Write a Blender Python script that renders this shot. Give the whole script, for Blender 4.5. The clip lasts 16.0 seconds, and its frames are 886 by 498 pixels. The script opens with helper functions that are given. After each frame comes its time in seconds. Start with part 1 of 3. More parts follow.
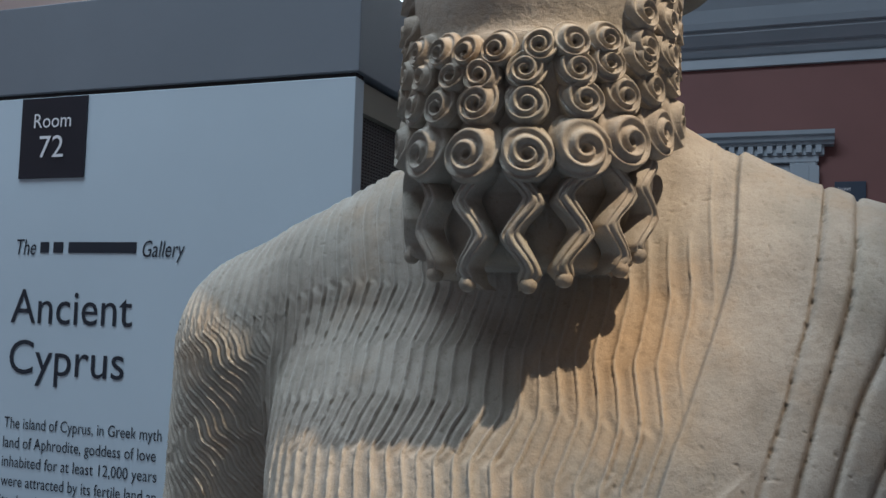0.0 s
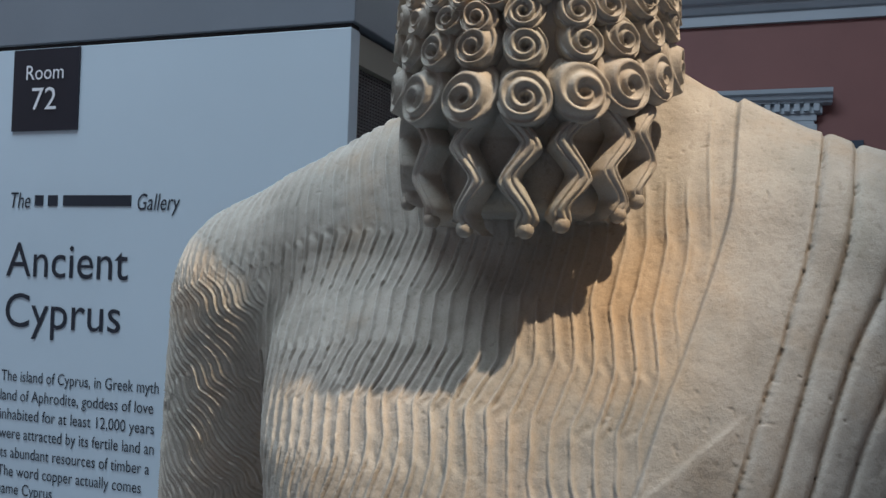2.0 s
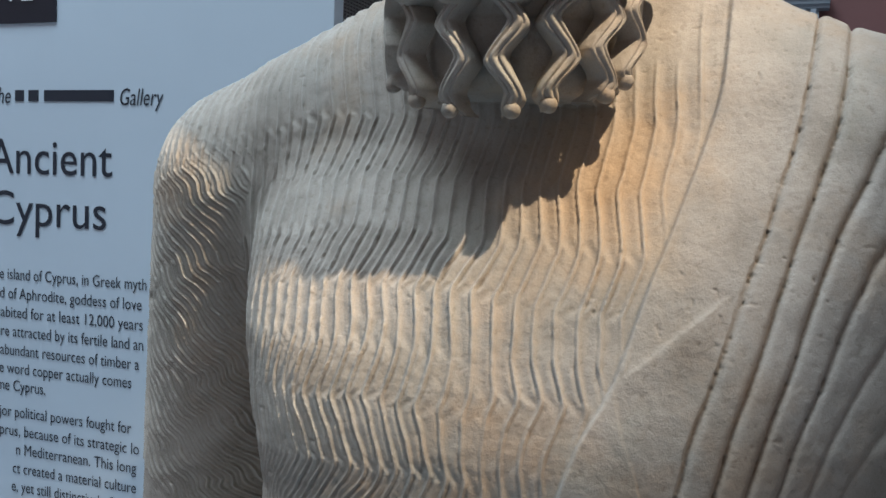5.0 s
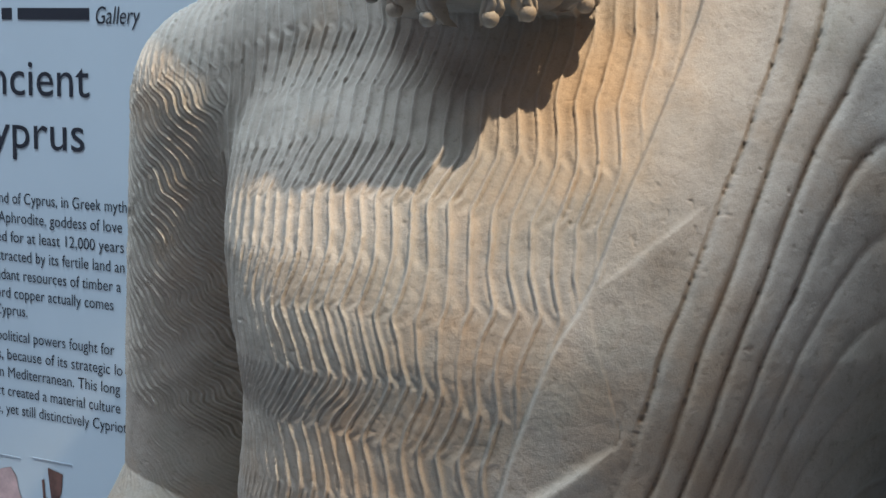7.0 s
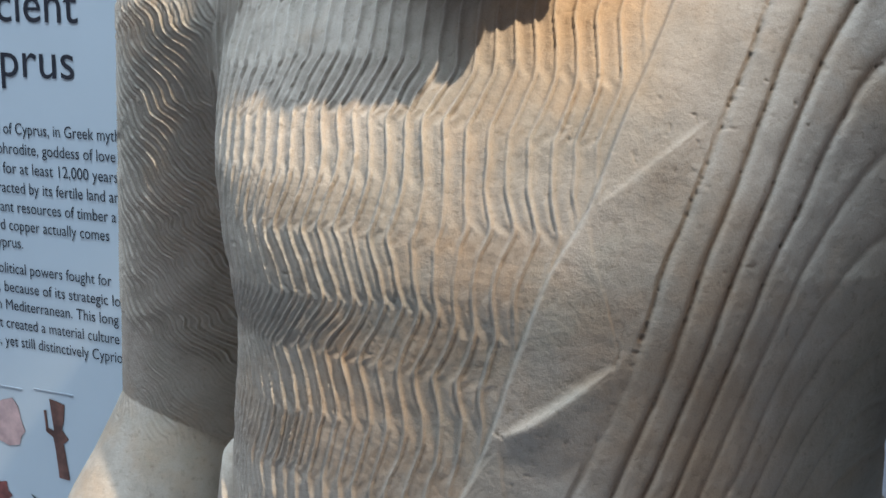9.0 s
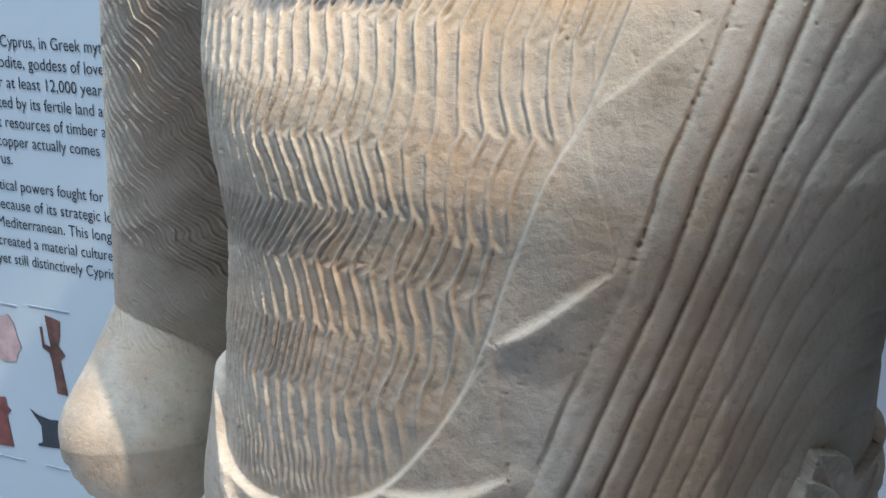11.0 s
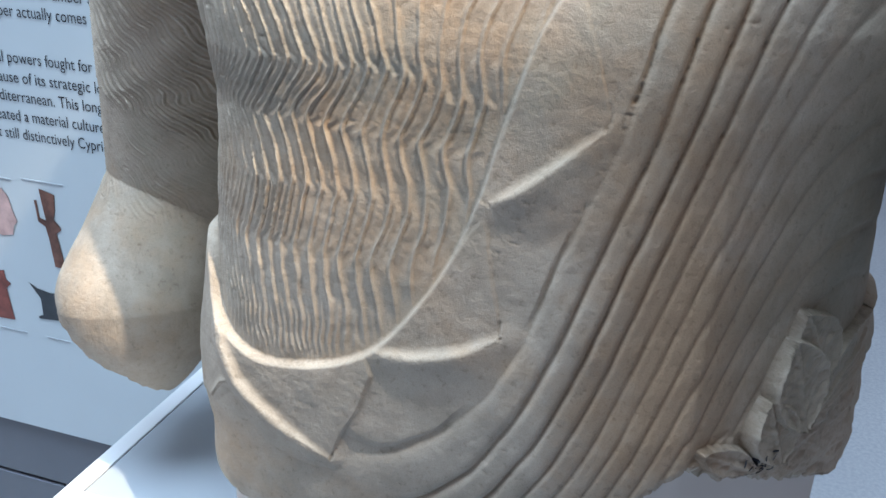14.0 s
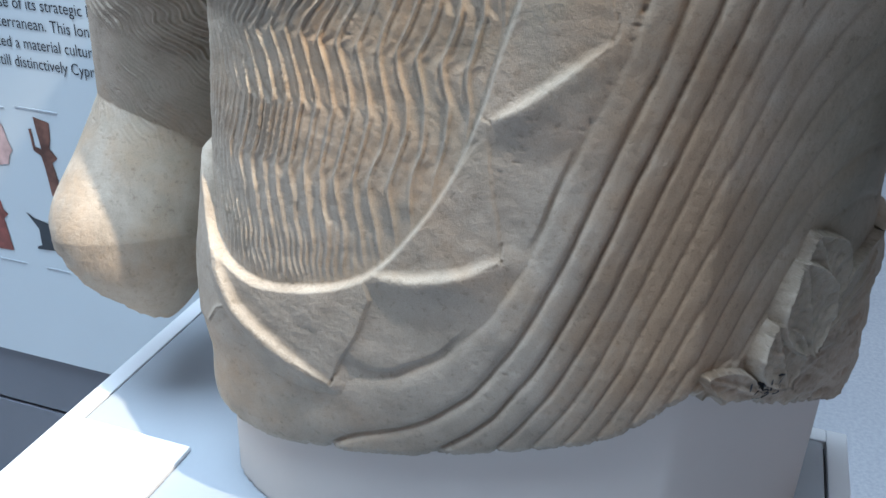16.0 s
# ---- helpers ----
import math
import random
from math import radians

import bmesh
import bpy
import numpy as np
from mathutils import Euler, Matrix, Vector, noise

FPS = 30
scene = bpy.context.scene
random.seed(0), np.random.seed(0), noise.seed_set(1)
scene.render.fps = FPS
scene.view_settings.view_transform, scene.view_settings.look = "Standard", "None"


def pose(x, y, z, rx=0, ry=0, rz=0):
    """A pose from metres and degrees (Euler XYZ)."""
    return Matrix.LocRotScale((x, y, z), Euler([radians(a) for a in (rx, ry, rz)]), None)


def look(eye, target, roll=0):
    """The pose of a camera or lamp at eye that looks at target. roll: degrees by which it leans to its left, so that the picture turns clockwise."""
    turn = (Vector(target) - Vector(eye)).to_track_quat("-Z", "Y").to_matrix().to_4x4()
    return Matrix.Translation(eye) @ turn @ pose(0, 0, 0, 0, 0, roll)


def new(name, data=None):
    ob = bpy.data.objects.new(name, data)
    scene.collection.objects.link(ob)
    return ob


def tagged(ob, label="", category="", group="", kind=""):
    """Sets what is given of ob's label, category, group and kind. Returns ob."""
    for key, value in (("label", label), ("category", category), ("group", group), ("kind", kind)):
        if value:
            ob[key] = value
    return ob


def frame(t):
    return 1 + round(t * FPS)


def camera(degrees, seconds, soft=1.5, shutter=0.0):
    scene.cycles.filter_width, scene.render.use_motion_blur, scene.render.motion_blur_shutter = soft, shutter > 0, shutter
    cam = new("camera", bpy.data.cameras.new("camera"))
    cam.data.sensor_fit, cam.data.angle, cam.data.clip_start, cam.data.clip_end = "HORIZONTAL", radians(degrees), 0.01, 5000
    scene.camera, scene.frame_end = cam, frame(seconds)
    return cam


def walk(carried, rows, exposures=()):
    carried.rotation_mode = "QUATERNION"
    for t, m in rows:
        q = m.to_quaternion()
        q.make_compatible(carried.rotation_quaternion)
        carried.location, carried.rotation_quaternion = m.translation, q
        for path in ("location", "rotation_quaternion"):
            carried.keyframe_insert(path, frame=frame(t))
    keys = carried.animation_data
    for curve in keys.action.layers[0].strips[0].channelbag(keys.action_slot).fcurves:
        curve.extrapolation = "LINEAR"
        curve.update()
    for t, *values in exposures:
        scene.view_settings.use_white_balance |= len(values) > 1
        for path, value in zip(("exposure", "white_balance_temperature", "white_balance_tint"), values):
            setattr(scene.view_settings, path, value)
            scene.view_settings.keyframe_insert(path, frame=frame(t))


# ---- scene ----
cam = camera(50.8, 16.0)
METRES, EYE, TILT, LEAN, TURN = 0.15, 1.6, 4.0, -1.7, 20.5
ROWS = [
    (0.0, 0.0, 0.0, 0.0, -0.0, 0.0, 0.0),
    (0.5, -0.0052, -0.0052, -0.0154, -0.15, -0.52, -0.06),
    (1.0, -0.0032, -0.0087, -0.042, -0.24, -1.09, -0.17),
    (1.5, 0.0071, -0.0059, -0.0625, -0.32, -1.76, -0.21),
    (2.0, -0.003, 0.0203, -0.0741, -0.24, -2.42, -0.11),
    (2.5, -0.0015, 0.0605, -0.0936, -0.28, -2.93, -0.17),
    (3.0, 0.0021, 0.089, -0.1308, -0.33, -3.65, -0.43),
    (3.5, 0.016, 0.0986, -0.153, -0.4, -4.74, -0.54),
    (4.0, 0.0123, 0.0916, -0.1724, -0.48, -5.79, -0.4),
    (6.5, 0.0556, 0.015, -0.2977, -1.49, -10.91, -0.72),
    (7.0, 0.0626, 0.0344, -0.3235, -1.66, -11.93, -0.73),
    (7.5, 0.0719, 0.056, -0.3509, -1.69, -13.0, -0.64),
    (8.0, 0.0711, 0.0693, -0.3685, -1.69, -13.94, -0.49),
    (8.5, 0.0814, 0.0954, -0.3967, -1.6, -14.86, -0.33),
    (9.0, 0.0919, 0.1231, -0.4249, -1.69, -15.89, -0.34),
    (11.5, 0.1163, 0.2043, -0.5613, -1.74, -21.76, -0.47),
    (12.0, 0.1231, 0.1948, -0.5909, -1.73, -22.99, -0.52),
    (12.5, 0.1225, 0.1955, -0.6152, -1.87, -24.39, -0.64),
    (13.0, 0.1362, 0.1986, -0.6384, -1.95, -25.46, -0.83),
    (13.5, 0.1403, 0.1957, -0.6497, -1.91, -26.45, -0.76),
    (14.0, 0.1433, 0.1972, -0.6693, -1.82, -27.58, -0.62),
    (14.5, 0.1472, 0.2116, -0.7013, -1.69, -28.75, -0.5),
    (15.0, 0.1515, 0.2343, -0.7227, -1.75, -29.6, -0.53),
    (15.5, 0.1582, 0.2556, -0.7606, -1.71, -30.51, -0.54),
    (16.0, 0.1622, 0.2801, -0.7873, -1.73, -31.62, -0.38),
]
walk(cam, [(t, pose(0, 0, EYE, TILT, LEAN, TURN) @ pose(METRES * x, METRES * y, METRES * z, 90 + pitch, roll, yaw)) for t, x, y, z, yaw, pitch, roll in ROWS],
     exposures=[(0.0, -0.82), (2.0, -0.54), (4.0, -0.32), (8.0, -0.16), (12.0, 0.32), (16.0, 0.42)])

# ---- world, lights ----
world = bpy.data.worlds.new("world")
scene.world = world
world.use_nodes = True
bg = world.node_tree.nodes["Background"]
bg.inputs[0].default_value, bg.inputs[1].default_value = (0.55, 0.66, 0.85, 1), 0.25


def lamp(name, kind, eye, target, power, colour, size=0.1, angle=40.0, soft=0.25):
    data = bpy.data.lights.new(name, kind)
    data.energy, data.color = power, colour
    if kind == "AREA":
        data.shape, data.size, data.size_y = "RECTANGLE", size[0], size[1]
    else:
        data.shadow_soft_size, data.spot_size, data.spot_blend = size, radians(angle), soft
    ob = new(name, data)
    ob.matrix_world = look(eye, target)
    return ob


WARM, COOL = (1.0, 0.83, 0.65), (0.65, 0.815, 1.0)
lamp("roof_light_lamp", "AREA", (-1.3, 0.05, 5.72), (-1.15, 0.1, 0), 460, COOL, (2.6, 3.2))
lamp("track_spot_lamp", "SPOT", (0.90, 0.16, 3.70), (-0.34, 0.68, 1.61), 640, WARM, 0.022, 19.5, 1.0)

# ---- materials ----
class Nodes:
    """A node material with a Principled shader and short ways to add nodes."""

    def __init__(self, name, colour=(0.5, 0.5, 0.5), rough=0.6, metal=0.0):
        self.m = bpy.data.materials.new(name)
        self.m.use_nodes = True
        self.t = self.m.node_tree
        self.b = self.t.nodes["Principled BSDF"]
        self.b.inputs["Base Color"].default_value = (*colour, 1)
        self.b.inputs["Roughness"].default_value = rough
        self.b.inputs["Metallic"].default_value = metal

    def add(self, kind, **given):
        n = self.t.nodes.new(kind)
        for k, v in given.items():
            n.inputs[k.replace("_", " ")].default_value = v
        return n

    def link(self, a, b):
        self.t.links.new(a, b)

    def place(self):
        return self.add("ShaderNodeTexCoord").outputs["Object"]

    def noise(self, scale, detail=4.0, rough=0.55, vector=None):
        n = self.add("ShaderNodeTexNoise", Scale=scale, Detail=detail, Roughness=rough)
        self.link(vector or self.place(), n.inputs["Vector"])
        return n.outputs["Fac"]

    def ramp(self, fac, stops):
        n = self.add("ShaderNodeValToRGB")
        e = n.color_ramp.elements
        while len(e) < len(stops):
            e.new(0.5)
        for el, (p, c) in zip(e, stops):
            el.position, el.color = p, (*c, 1) if len(c) == 3 else c
        self.link(fac, n.inputs["Fac"])
        return n.outputs["Color"]

    def mix(self, fac, a, b, mode="MIX"):
        n = self.t.nodes.new("ShaderNodeMix")
        n.data_type, n.blend_type = "RGBA", mode
        for slot, v in ((0, fac), (6, a), (7, b)):
            if hasattr(v, "is_output"):
                self.link(v, n.inputs[slot])
            else:
                n.inputs[slot].default_value = v if slot == 0 else (*v, 1)
        return n.outputs[2]

    def bump(self, height, strength=0.3, distance=0.002, before=None):
        n = self.add("ShaderNodeBump", Strength=strength, Distance=distance)
        self.link(height, n.inputs["Height"])
        if before:
            self.link(before, n.inputs["Normal"])
        return n.outputs["Normal"]

    def stain_or_light(self, centre, size, most):
        """A ragged patch round a place in the stone: stains, painted light and shade."""
        m = self.add("ShaderNodeMapping")
        m.vector_type = "TEXTURE"
        m.inputs["Location"].default_value, m.inputs["Scale"].default_value = centre, size
        self.link(self.place(), m.inputs["Vector"])
        far = self.add("ShaderNodeVectorMath")
        far.operation = "LENGTH"
        self.link(m.outputs["Vector"], far.inputs[0])
        rag = self.add("ShaderNodeMath")
        rag.operation = "MULTIPLY_ADD"
        self.link(self.noise(22, 6, 0.65), rag.inputs[0])
        rag.inputs[1].default_value = 1.3
        self.link(far.outputs["Value"], rag.inputs[2])
        r = self.add("ShaderNodeMapRange", From_Min=0.75, From_Max=1.75, To_Min=most, To_Max=0.0)
        r.interpolation_type = "SMOOTHSTEP"
        self.link(rag.outputs[0], r.inputs["Value"])
        return r.outputs["Result"]

    def done(self, colour=None, normal=None, rough=None):
        for v, k in ((colour, "Base Color"), (normal, "Normal"), (rough, "Roughness")):
            if v is not None:
                self.link(v, self.b.inputs[k])
        return self.m


def painted(name, colour, rough=0.5, vary=0.08, scale=6.0, bump=0.05):
    n = Nodes(name, colour, rough)
    lo, hi = tuple(c * (1 - vary) for c in colour), tuple(min(1, c * (1 + vary)) for c in colour)
    big = n.ramp(n.noise(scale, 5), [(0.3, lo), (0.7, hi)])
    fine = n.noise(scale * 60, 3)
    r = n.add("ShaderNodeMapRange", To_Min=rough - 0.06, To_Max=rough + 0.08)
    n.link(fine, r.inputs["Value"])
    return n.done(big, n.bump(fine, bump, 0.0008), r.outputs["Result"])


def limestone():
    n = Nodes("limestone", rough=0.8)
    big, mid, fine, grain = n.noise(5, 5, 0.6), n.noise(26, 6, 0.6), n.noise(160, 4, 0.6), n.noise(900, 3, 0.6)
    base = n.ramp(big, [(0.30, (0.285, 0.237, 0.18)), (0.5, (0.365, 0.318, 0.255)), (0.72, (0.43, 0.388, 0.325))])
    base = n.mix(0.55, base, n.ramp(mid, [(0.30, (0.21, 0.182, 0.143)), (0.52, (0.365, 0.318, 0.258)), (0.75, (0.46, 0.413, 0.345))]))
    grey = n.ramp(n.noise(3.1, 4, 0.6), [(0.45, (0, 0, 0)), (0.68, (1, 1, 1))])
    base = n.mix(grey, base, (0.27, 0.252, 0.205))
    rust = n.ramp(n.noise(7.5, 5, 0.65), [(0.52, (0, 0, 0)), (0.74, (0.75, 0.75, 0.75))])
    base = n.mix(rust, base, (0.38, 0.268, 0.168))
    moss = n.ramp(n.noise(4.3, 6, 0.7), [(0.55, (0, 0, 0)), (0.75, (0.6, 0.6, 0.6))])
    base = n.mix(moss, base, (0.245, 0.255, 0.195))
    # Brown mantle stain, then the warm light beside the beard painted in orange.
    for centre, size, tint, most in (((-0.01, 0.64, 1.20), (0.10, 0.25, 0.30), (0.28, 0.187, 0.11), 0.85), ((-0.12, 0.69, 1.58), (0.085, 0.25, 0.10), (0.50, 0.33, 0.17), 0.6),
                                     # Grey-olive tone with the lower right's shade painted in; a darker foot band.
                                     ((0.13, 0.70, 1.26), (0.13, 0.30, 0.26), (0.225, 0.215, 0.17), 0.6), ((-0.10, 0.62, 0.99), (0.22, 0.25, 0.06), (0.24, 0.205, 0.16), 0.55)):
        base = n.mix(n.stain_or_light(centre, size, most), base, tint)
    specks = n.ramp(fine, [(0.30, (0.55, 0.52, 0.47)), (0.42, (1, 1, 1))])
    base = n.mix(0.45, base, specks, "MULTIPLY")
    base = n.mix(0.5, base, n.ramp(grain, [(0.30, (0.72, 0.70, 0.68)), (0.55, (1, 1, 1))]), "MULTIPLY")
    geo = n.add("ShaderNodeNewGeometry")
    # Crease dirt, with the grooves' own shade painted into the same darkening.
    crease_dirt_shade = n.ramp(geo.outputs["Pointiness"], [(0.42, (0.45, 0.39, 0.32)), (0.50, (1, 1, 1))])
    base = n.mix(0.42, base, crease_dirt_shade, "MULTIPLY")
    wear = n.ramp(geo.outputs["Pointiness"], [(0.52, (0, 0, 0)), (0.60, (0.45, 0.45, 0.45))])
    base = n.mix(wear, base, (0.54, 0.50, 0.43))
    b = n.bump(grain, 0.5, 0.0006, n.bump(fine, 0.65, 0.0015, n.bump(mid, 0.35, 0.004)))
    return n.done(base, b)


def speckled(name, a, b, scale, rough):
    n = Nodes(name, a, rough)
    f = n.noise(scale, 4, 0.7)
    col = n.mix(n.ramp(n.noise(1.2, 4), [(0.35, (0, 0, 0)), (0.7, (0.5, 0.5, 0.5))]), n.ramp(f, [(0.35, a), (0.65, b)]), a)
    return n.done(col, n.bump(f, 0.25, 0.001))


def glowing(name, colour, power):
    n = Nodes(name, colour, 0.4)
    n.b.inputs["Emission Color"].default_value = (*colour, 1)
    n.b.inputs["Emission Strength"].default_value = power
    return n.m


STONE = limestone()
SKYGLASS = glowing("daylit_frosted_glass", (0.80, 0.90, 1.0), 2.5)
PANEL = painted("pale_blue_panel", (0.50, 0.585, 0.63), 0.45, 0.03, 3, 0.03)
FASCIA = painted("grey_fascia", (0.17, 0.19, 0.21), 0.5, 0.05, 4)
BLACK = painted("sign_black", (0.012, 0.013, 0.02), 0.4, 0.1, 8)
INK = painted("dark_ink", (0.015, 0.02, 0.03), 0.5, 0.1, 8)
CHALK = painted("white_print", (0.75, 0.75, 0.75), 0.5, 0.03, 8)
REDWALL = painted("dull_red_wall", (0.20, 0.085, 0.075), 0.65, 0.08, 2)
FILLWALL = painted("rose_fill_wall", (0.42, 0.315, 0.29), 0.65, 0.05, 2)
MOULD = painted("grey_painted_plaster", (0.33, 0.37, 0.40), 0.5, 0.05, 4)
# Top of the white plinth darkened in its colour against the strong light.
PLINTHTOP = painted("dimmed_white_plinth_top", (0.30, 0.345, 0.39), 0.5, 0.03, 5)
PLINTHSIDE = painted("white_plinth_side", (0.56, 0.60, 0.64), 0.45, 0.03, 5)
MOUNT = painted("pale_grey_mount", (0.50, 0.48, 0.455), 0.6, 0.03, 5)
CARD = painted("white_card", (0.82, 0.82, 0.82), 0.6, 0.02, 9)
FLOOR = speckled("speckled_grey_floor", (0.26, 0.29, 0.33), (0.35, 0.38, 0.42), 90, 0.55)
WHITE = painted("white_ceiling", (0.75, 0.75, 0.75), 0.7, 0.03, 2)
SLATE = painted("slate_grey_base", (0.13, 0.15, 0.18), 0.45, 0.05, 5)
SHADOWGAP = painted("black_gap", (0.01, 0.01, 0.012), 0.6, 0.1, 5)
OLIVE = painted("olive_beige_frame", (0.24, 0.22, 0.16), 0.5, 0.06, 6)
WIRE = painted("dark_wire", (0.10, 0.10, 0.095), 0.45, 0.1, 20)
NAVY = painted("dark_blue_sign", (0.025, 0.04, 0.065), 0.45, 0.06, 8)
GREYINK = painted("grey_print", (0.34, 0.39, 0.43), 0.5, 0.05, 8)
PINKCLAY = painted("pink_print", (0.50, 0.36, 0.35), 0.5, 0.35, 30)
CLAY = painted("brown_print", (0.16, 0.075, 0.055), 0.5, 0.5, 40)
REDCLAY = painted("red_print", (0.24, 0.075, 0.06), 0.5, 0.4, 40)
BRONZE = painted("dark_print", (0.035, 0.045, 0.055), 0.5, 0.3, 30)

# ---- mesh helpers ----
def box(bm, x0, x1, y0, y1, z0, z1, bevel=0.0):
    m = Matrix.LocRotScale(((x0 + x1) / 2, (y0 + y1) / 2, (z0 + z1) / 2), None, (x1 - x0, y1 - y0, z1 - z0))
    made = bmesh.ops.create_cube(bm, size=1, matrix=m)
    if bevel:
        edges = {e for v in made["verts"] for e in v.link_edges}
        bmesh.ops.bevel(bm, geom=list(edges), offset=bevel, segments=2, affect="EDGES", profile=0.5)
    return bm


def part(name, bm, material, parent=None, label=""):
    """One mesh object out of a bmesh, under a thing or a part."""
    me = bpy.data.meshes.new(name)
    bm.to_mesh(me)
    bm.free()
    me.materials.append(material)
    ob = new(name, me)
    if parent:
        ob.parent = parent
        ob.matrix_parent_inverse = parent.matrix_world.inverted()
    if label:
        ob["label"] = label
    return ob


def slab(name, dims, material, parent=None, label="", bevel=0.0):
    return part(name, box(bmesh.new(), *dims, bevel), material, parent, label)


def span(name, p, q, r, material, parent, sides=12):
    """A round rod from p to q."""
    p, q = Vector(p), Vector(q)
    bm = bmesh.new()
    m = Matrix.Translation((p + q) / 2) @ (q - p).to_track_quat("Z", "Y").to_matrix().to_4x4()
    bmesh.ops.create_cone(bm, cap_ends=True, segments=sides, radius1=r, radius2=r, depth=(q - p).length, matrix=m)
    return part(name, bm, material, parent)


def moulding(name, x0, x1, face, profile, material, parent=None, label=""):
    """A run along x of a profile of (out, z) steps that stands out from the wall face at y = face."""
    bm = bmesh.new()
    ends = []
    for x in (x0, x1):
        ring = [bm.verts.new((x, face - o, z)) for o, z in profile]
        ring += [bm.verts.new((x, face + 0.02, profile[-1][1])), bm.verts.new((x, face + 0.02, profile[0][1]))]
        ends.append(ring)
    n = len(ends[0])
    for i in range(n):
        bm.faces.new((ends[0][i], ends[0][(i + 1) % n], ends[1][(i + 1) % n], ends[1][i]))
    bm.faces.new(ends[0][::-1])
    bm.faces.new(ends[1])
    bmesh.ops.recalc_face_normals(bm, faces=bm.faces)
    return part(name, bm, material, parent, label)


def lettering(words, x0, x1, z, high, face, material, parent, slant=0.0, name="lettering"):
    """Raised print: a line of words from x0 to x1 on its base line z, capitals that high, on a face at y = face."""
    data = bpy.data.curves.new(name, "FONT")
    data.body, data.size, data.shear, data.resolution_u = words, 1.0, slant, 4
    tmp = bpy.data.objects.new(name, data)
    scene.collection.objects.link(tmp)
    me = bpy.data.meshes.new_from_object(tmp.evaluated_get(bpy.context.evaluated_depsgraph_get()))
    bpy.data.objects.remove(tmp)
    co = np.empty(len(me.vertices) * 3)
    me.vertices.foreach_get("co", co)
    co = co.reshape(-1, 3)
    lo, hi = co[:, 0].min(), co[:, 0].max()
    out = np.empty_like(co)
    out[:, 0] = x0 + (co[:, 0] - lo) / (hi - lo) * (x1 - x0)
    out[:, 1] = face
    out[:, 2] = z + co[:, 1] * high / 0.69
    me.vertices.foreach_set("co", out.ravel())
    me.materials.clear()
    me.materials.append(material)
    ob = new(name, me)
    ob.parent = parent
    return ob


# ---- the room ----
WALL = 5.30
tagged(slab("floor", (-4.5, 4.5, -4.5, WALL, -0.1, 0.0), FLOOR), "pale blue-grey speckled gallery floor", "floor", kind="structure")
tagged(slab("wall_north", (-4.5, 4.5, WALL, WALL + 0.2, 0, 3.36), REDWALL), "dull dark red painted gallery wall", "wall", kind="structure")
tagged(slab("wall_north_upper", (-4.5, 4.5, WALL + 0.02, WALL + 0.2, 4.36, 5.6), WHITE), "white plaster wall over the high window", "wall", kind="structure")
# Unseen walls added round the room; their rose tint bounces fill light.
tagged(slab("unseen_wall_south", (-4.5, 4.5, -4.7, -4.5, 0, 5.6), FILLWALL), "unseen wall, tinted dusty rose to bounce fill light", "wall", kind="structure")
tagged(slab("unseen_wall_west", (-4.7, -4.5, -4.7, WALL + 0.2, 0, 5.6), FILLWALL), "unseen wall, tinted dusty rose to bounce fill light", "wall", kind="structure")
tagged(slab("unseen_wall_east", (4.5, 4.7, -4.7, WALL + 0.2, 0, 5.6), FILLWALL), "unseen wall, tinted dusty rose to bounce fill light", "wall", kind="structure")
bm = bmesh.new()
for d in ((-4.7, 4.7, -4.7, -1.6, 5.6, 5.75), (-4.7, 4.7, 3.8, WALL + 0.2, 5.6, 5.75), (-4.7, -3.2, -1.6, 3.8, 5.6, 5.75), (2.6, 4.7, -1.6, 3.8, 5.6, 5.75)):
    box(bm, *d)
tagged(part("ceiling", bm, WHITE), "white plaster gallery ceiling with a wide roof light", "ceiling", kind="structure")

# high window over the cornice
window = tagged(new("window_1"), "bright frosted high window over the wall cornice", "window", kind="structure")
slab("pane", (-4.4, 4.4, WALL + 0.10, WALL + 0.12, 3.36, 4.36), SKYGLASS, window)
for k in range(9):
    slab("glazing_bar", (-4.42 + k * 1.1, -4.38 + k * 1.1, WALL + 0.06, WALL + 0.10, 3.36, 4.36), MOULD, window)

# cornice round the red wall
cornice = moulding("wall_cornice", -4.5, 4.5, WALL, [(0.0, 3.00), (0.03, 3.00), (0.03, 3.058), (0.05, 3.062), (0.075, 3.085), (0.08, 3.10), (0.11, 3.105), (0.15, 3.135), (0.17, 3.15), (0.17, 3.165),
                                                  (0.20, 3.17), (0.22, 3.20), (0.25, 3.26), (0.30, 3.32), (0.33, 3.335), (0.33, 3.36), (0.0, 3.36)], MOULD)
tagged(cornice, "grey painted plaster cornice with stepped mouldings", "cornice", kind="structure")

# doorway with a crowned surround
door = tagged(new("door_1"), "grey painted door surround with a dentil crown", "doorway", kind="structure")
slab("jamb", (-0.02, 0.116, WALL - 0.05, WALL + 0.01, 0, 2.46), MOULD, door, bevel=0.006)
slab("jamb", (-1.27, -1.134, WALL - 0.05, WALL + 0.01, 0, 2.46), MOULD, door, bevel=0.006)
slab("jamb_bead", (0.075, 0.128, WALL - 0.065, WALL - 0.05, 0, 2.44), MOULD, door, bevel=0.004)
slab("head", (-1.28, 0.126, WALL - 0.052, WALL + 0.01, 2.46, 2.497), MOULD, door, bevel=0.004)
slab("dentil_band", (-1.31, 0.152, WALL - 0.06, WALL + 0.01, 2.497, 2.548), MOULD, door)
moulding("crown", -1.355, 0.200, WALL, [(0.0, 2.548), (0.09, 2.548), (0.095, 2.560), (0.115, 2.566), (0.125, 2.585), (0.145, 2.593), (0.15, 2.615), (0.0, 2.615)], MOULD, door)
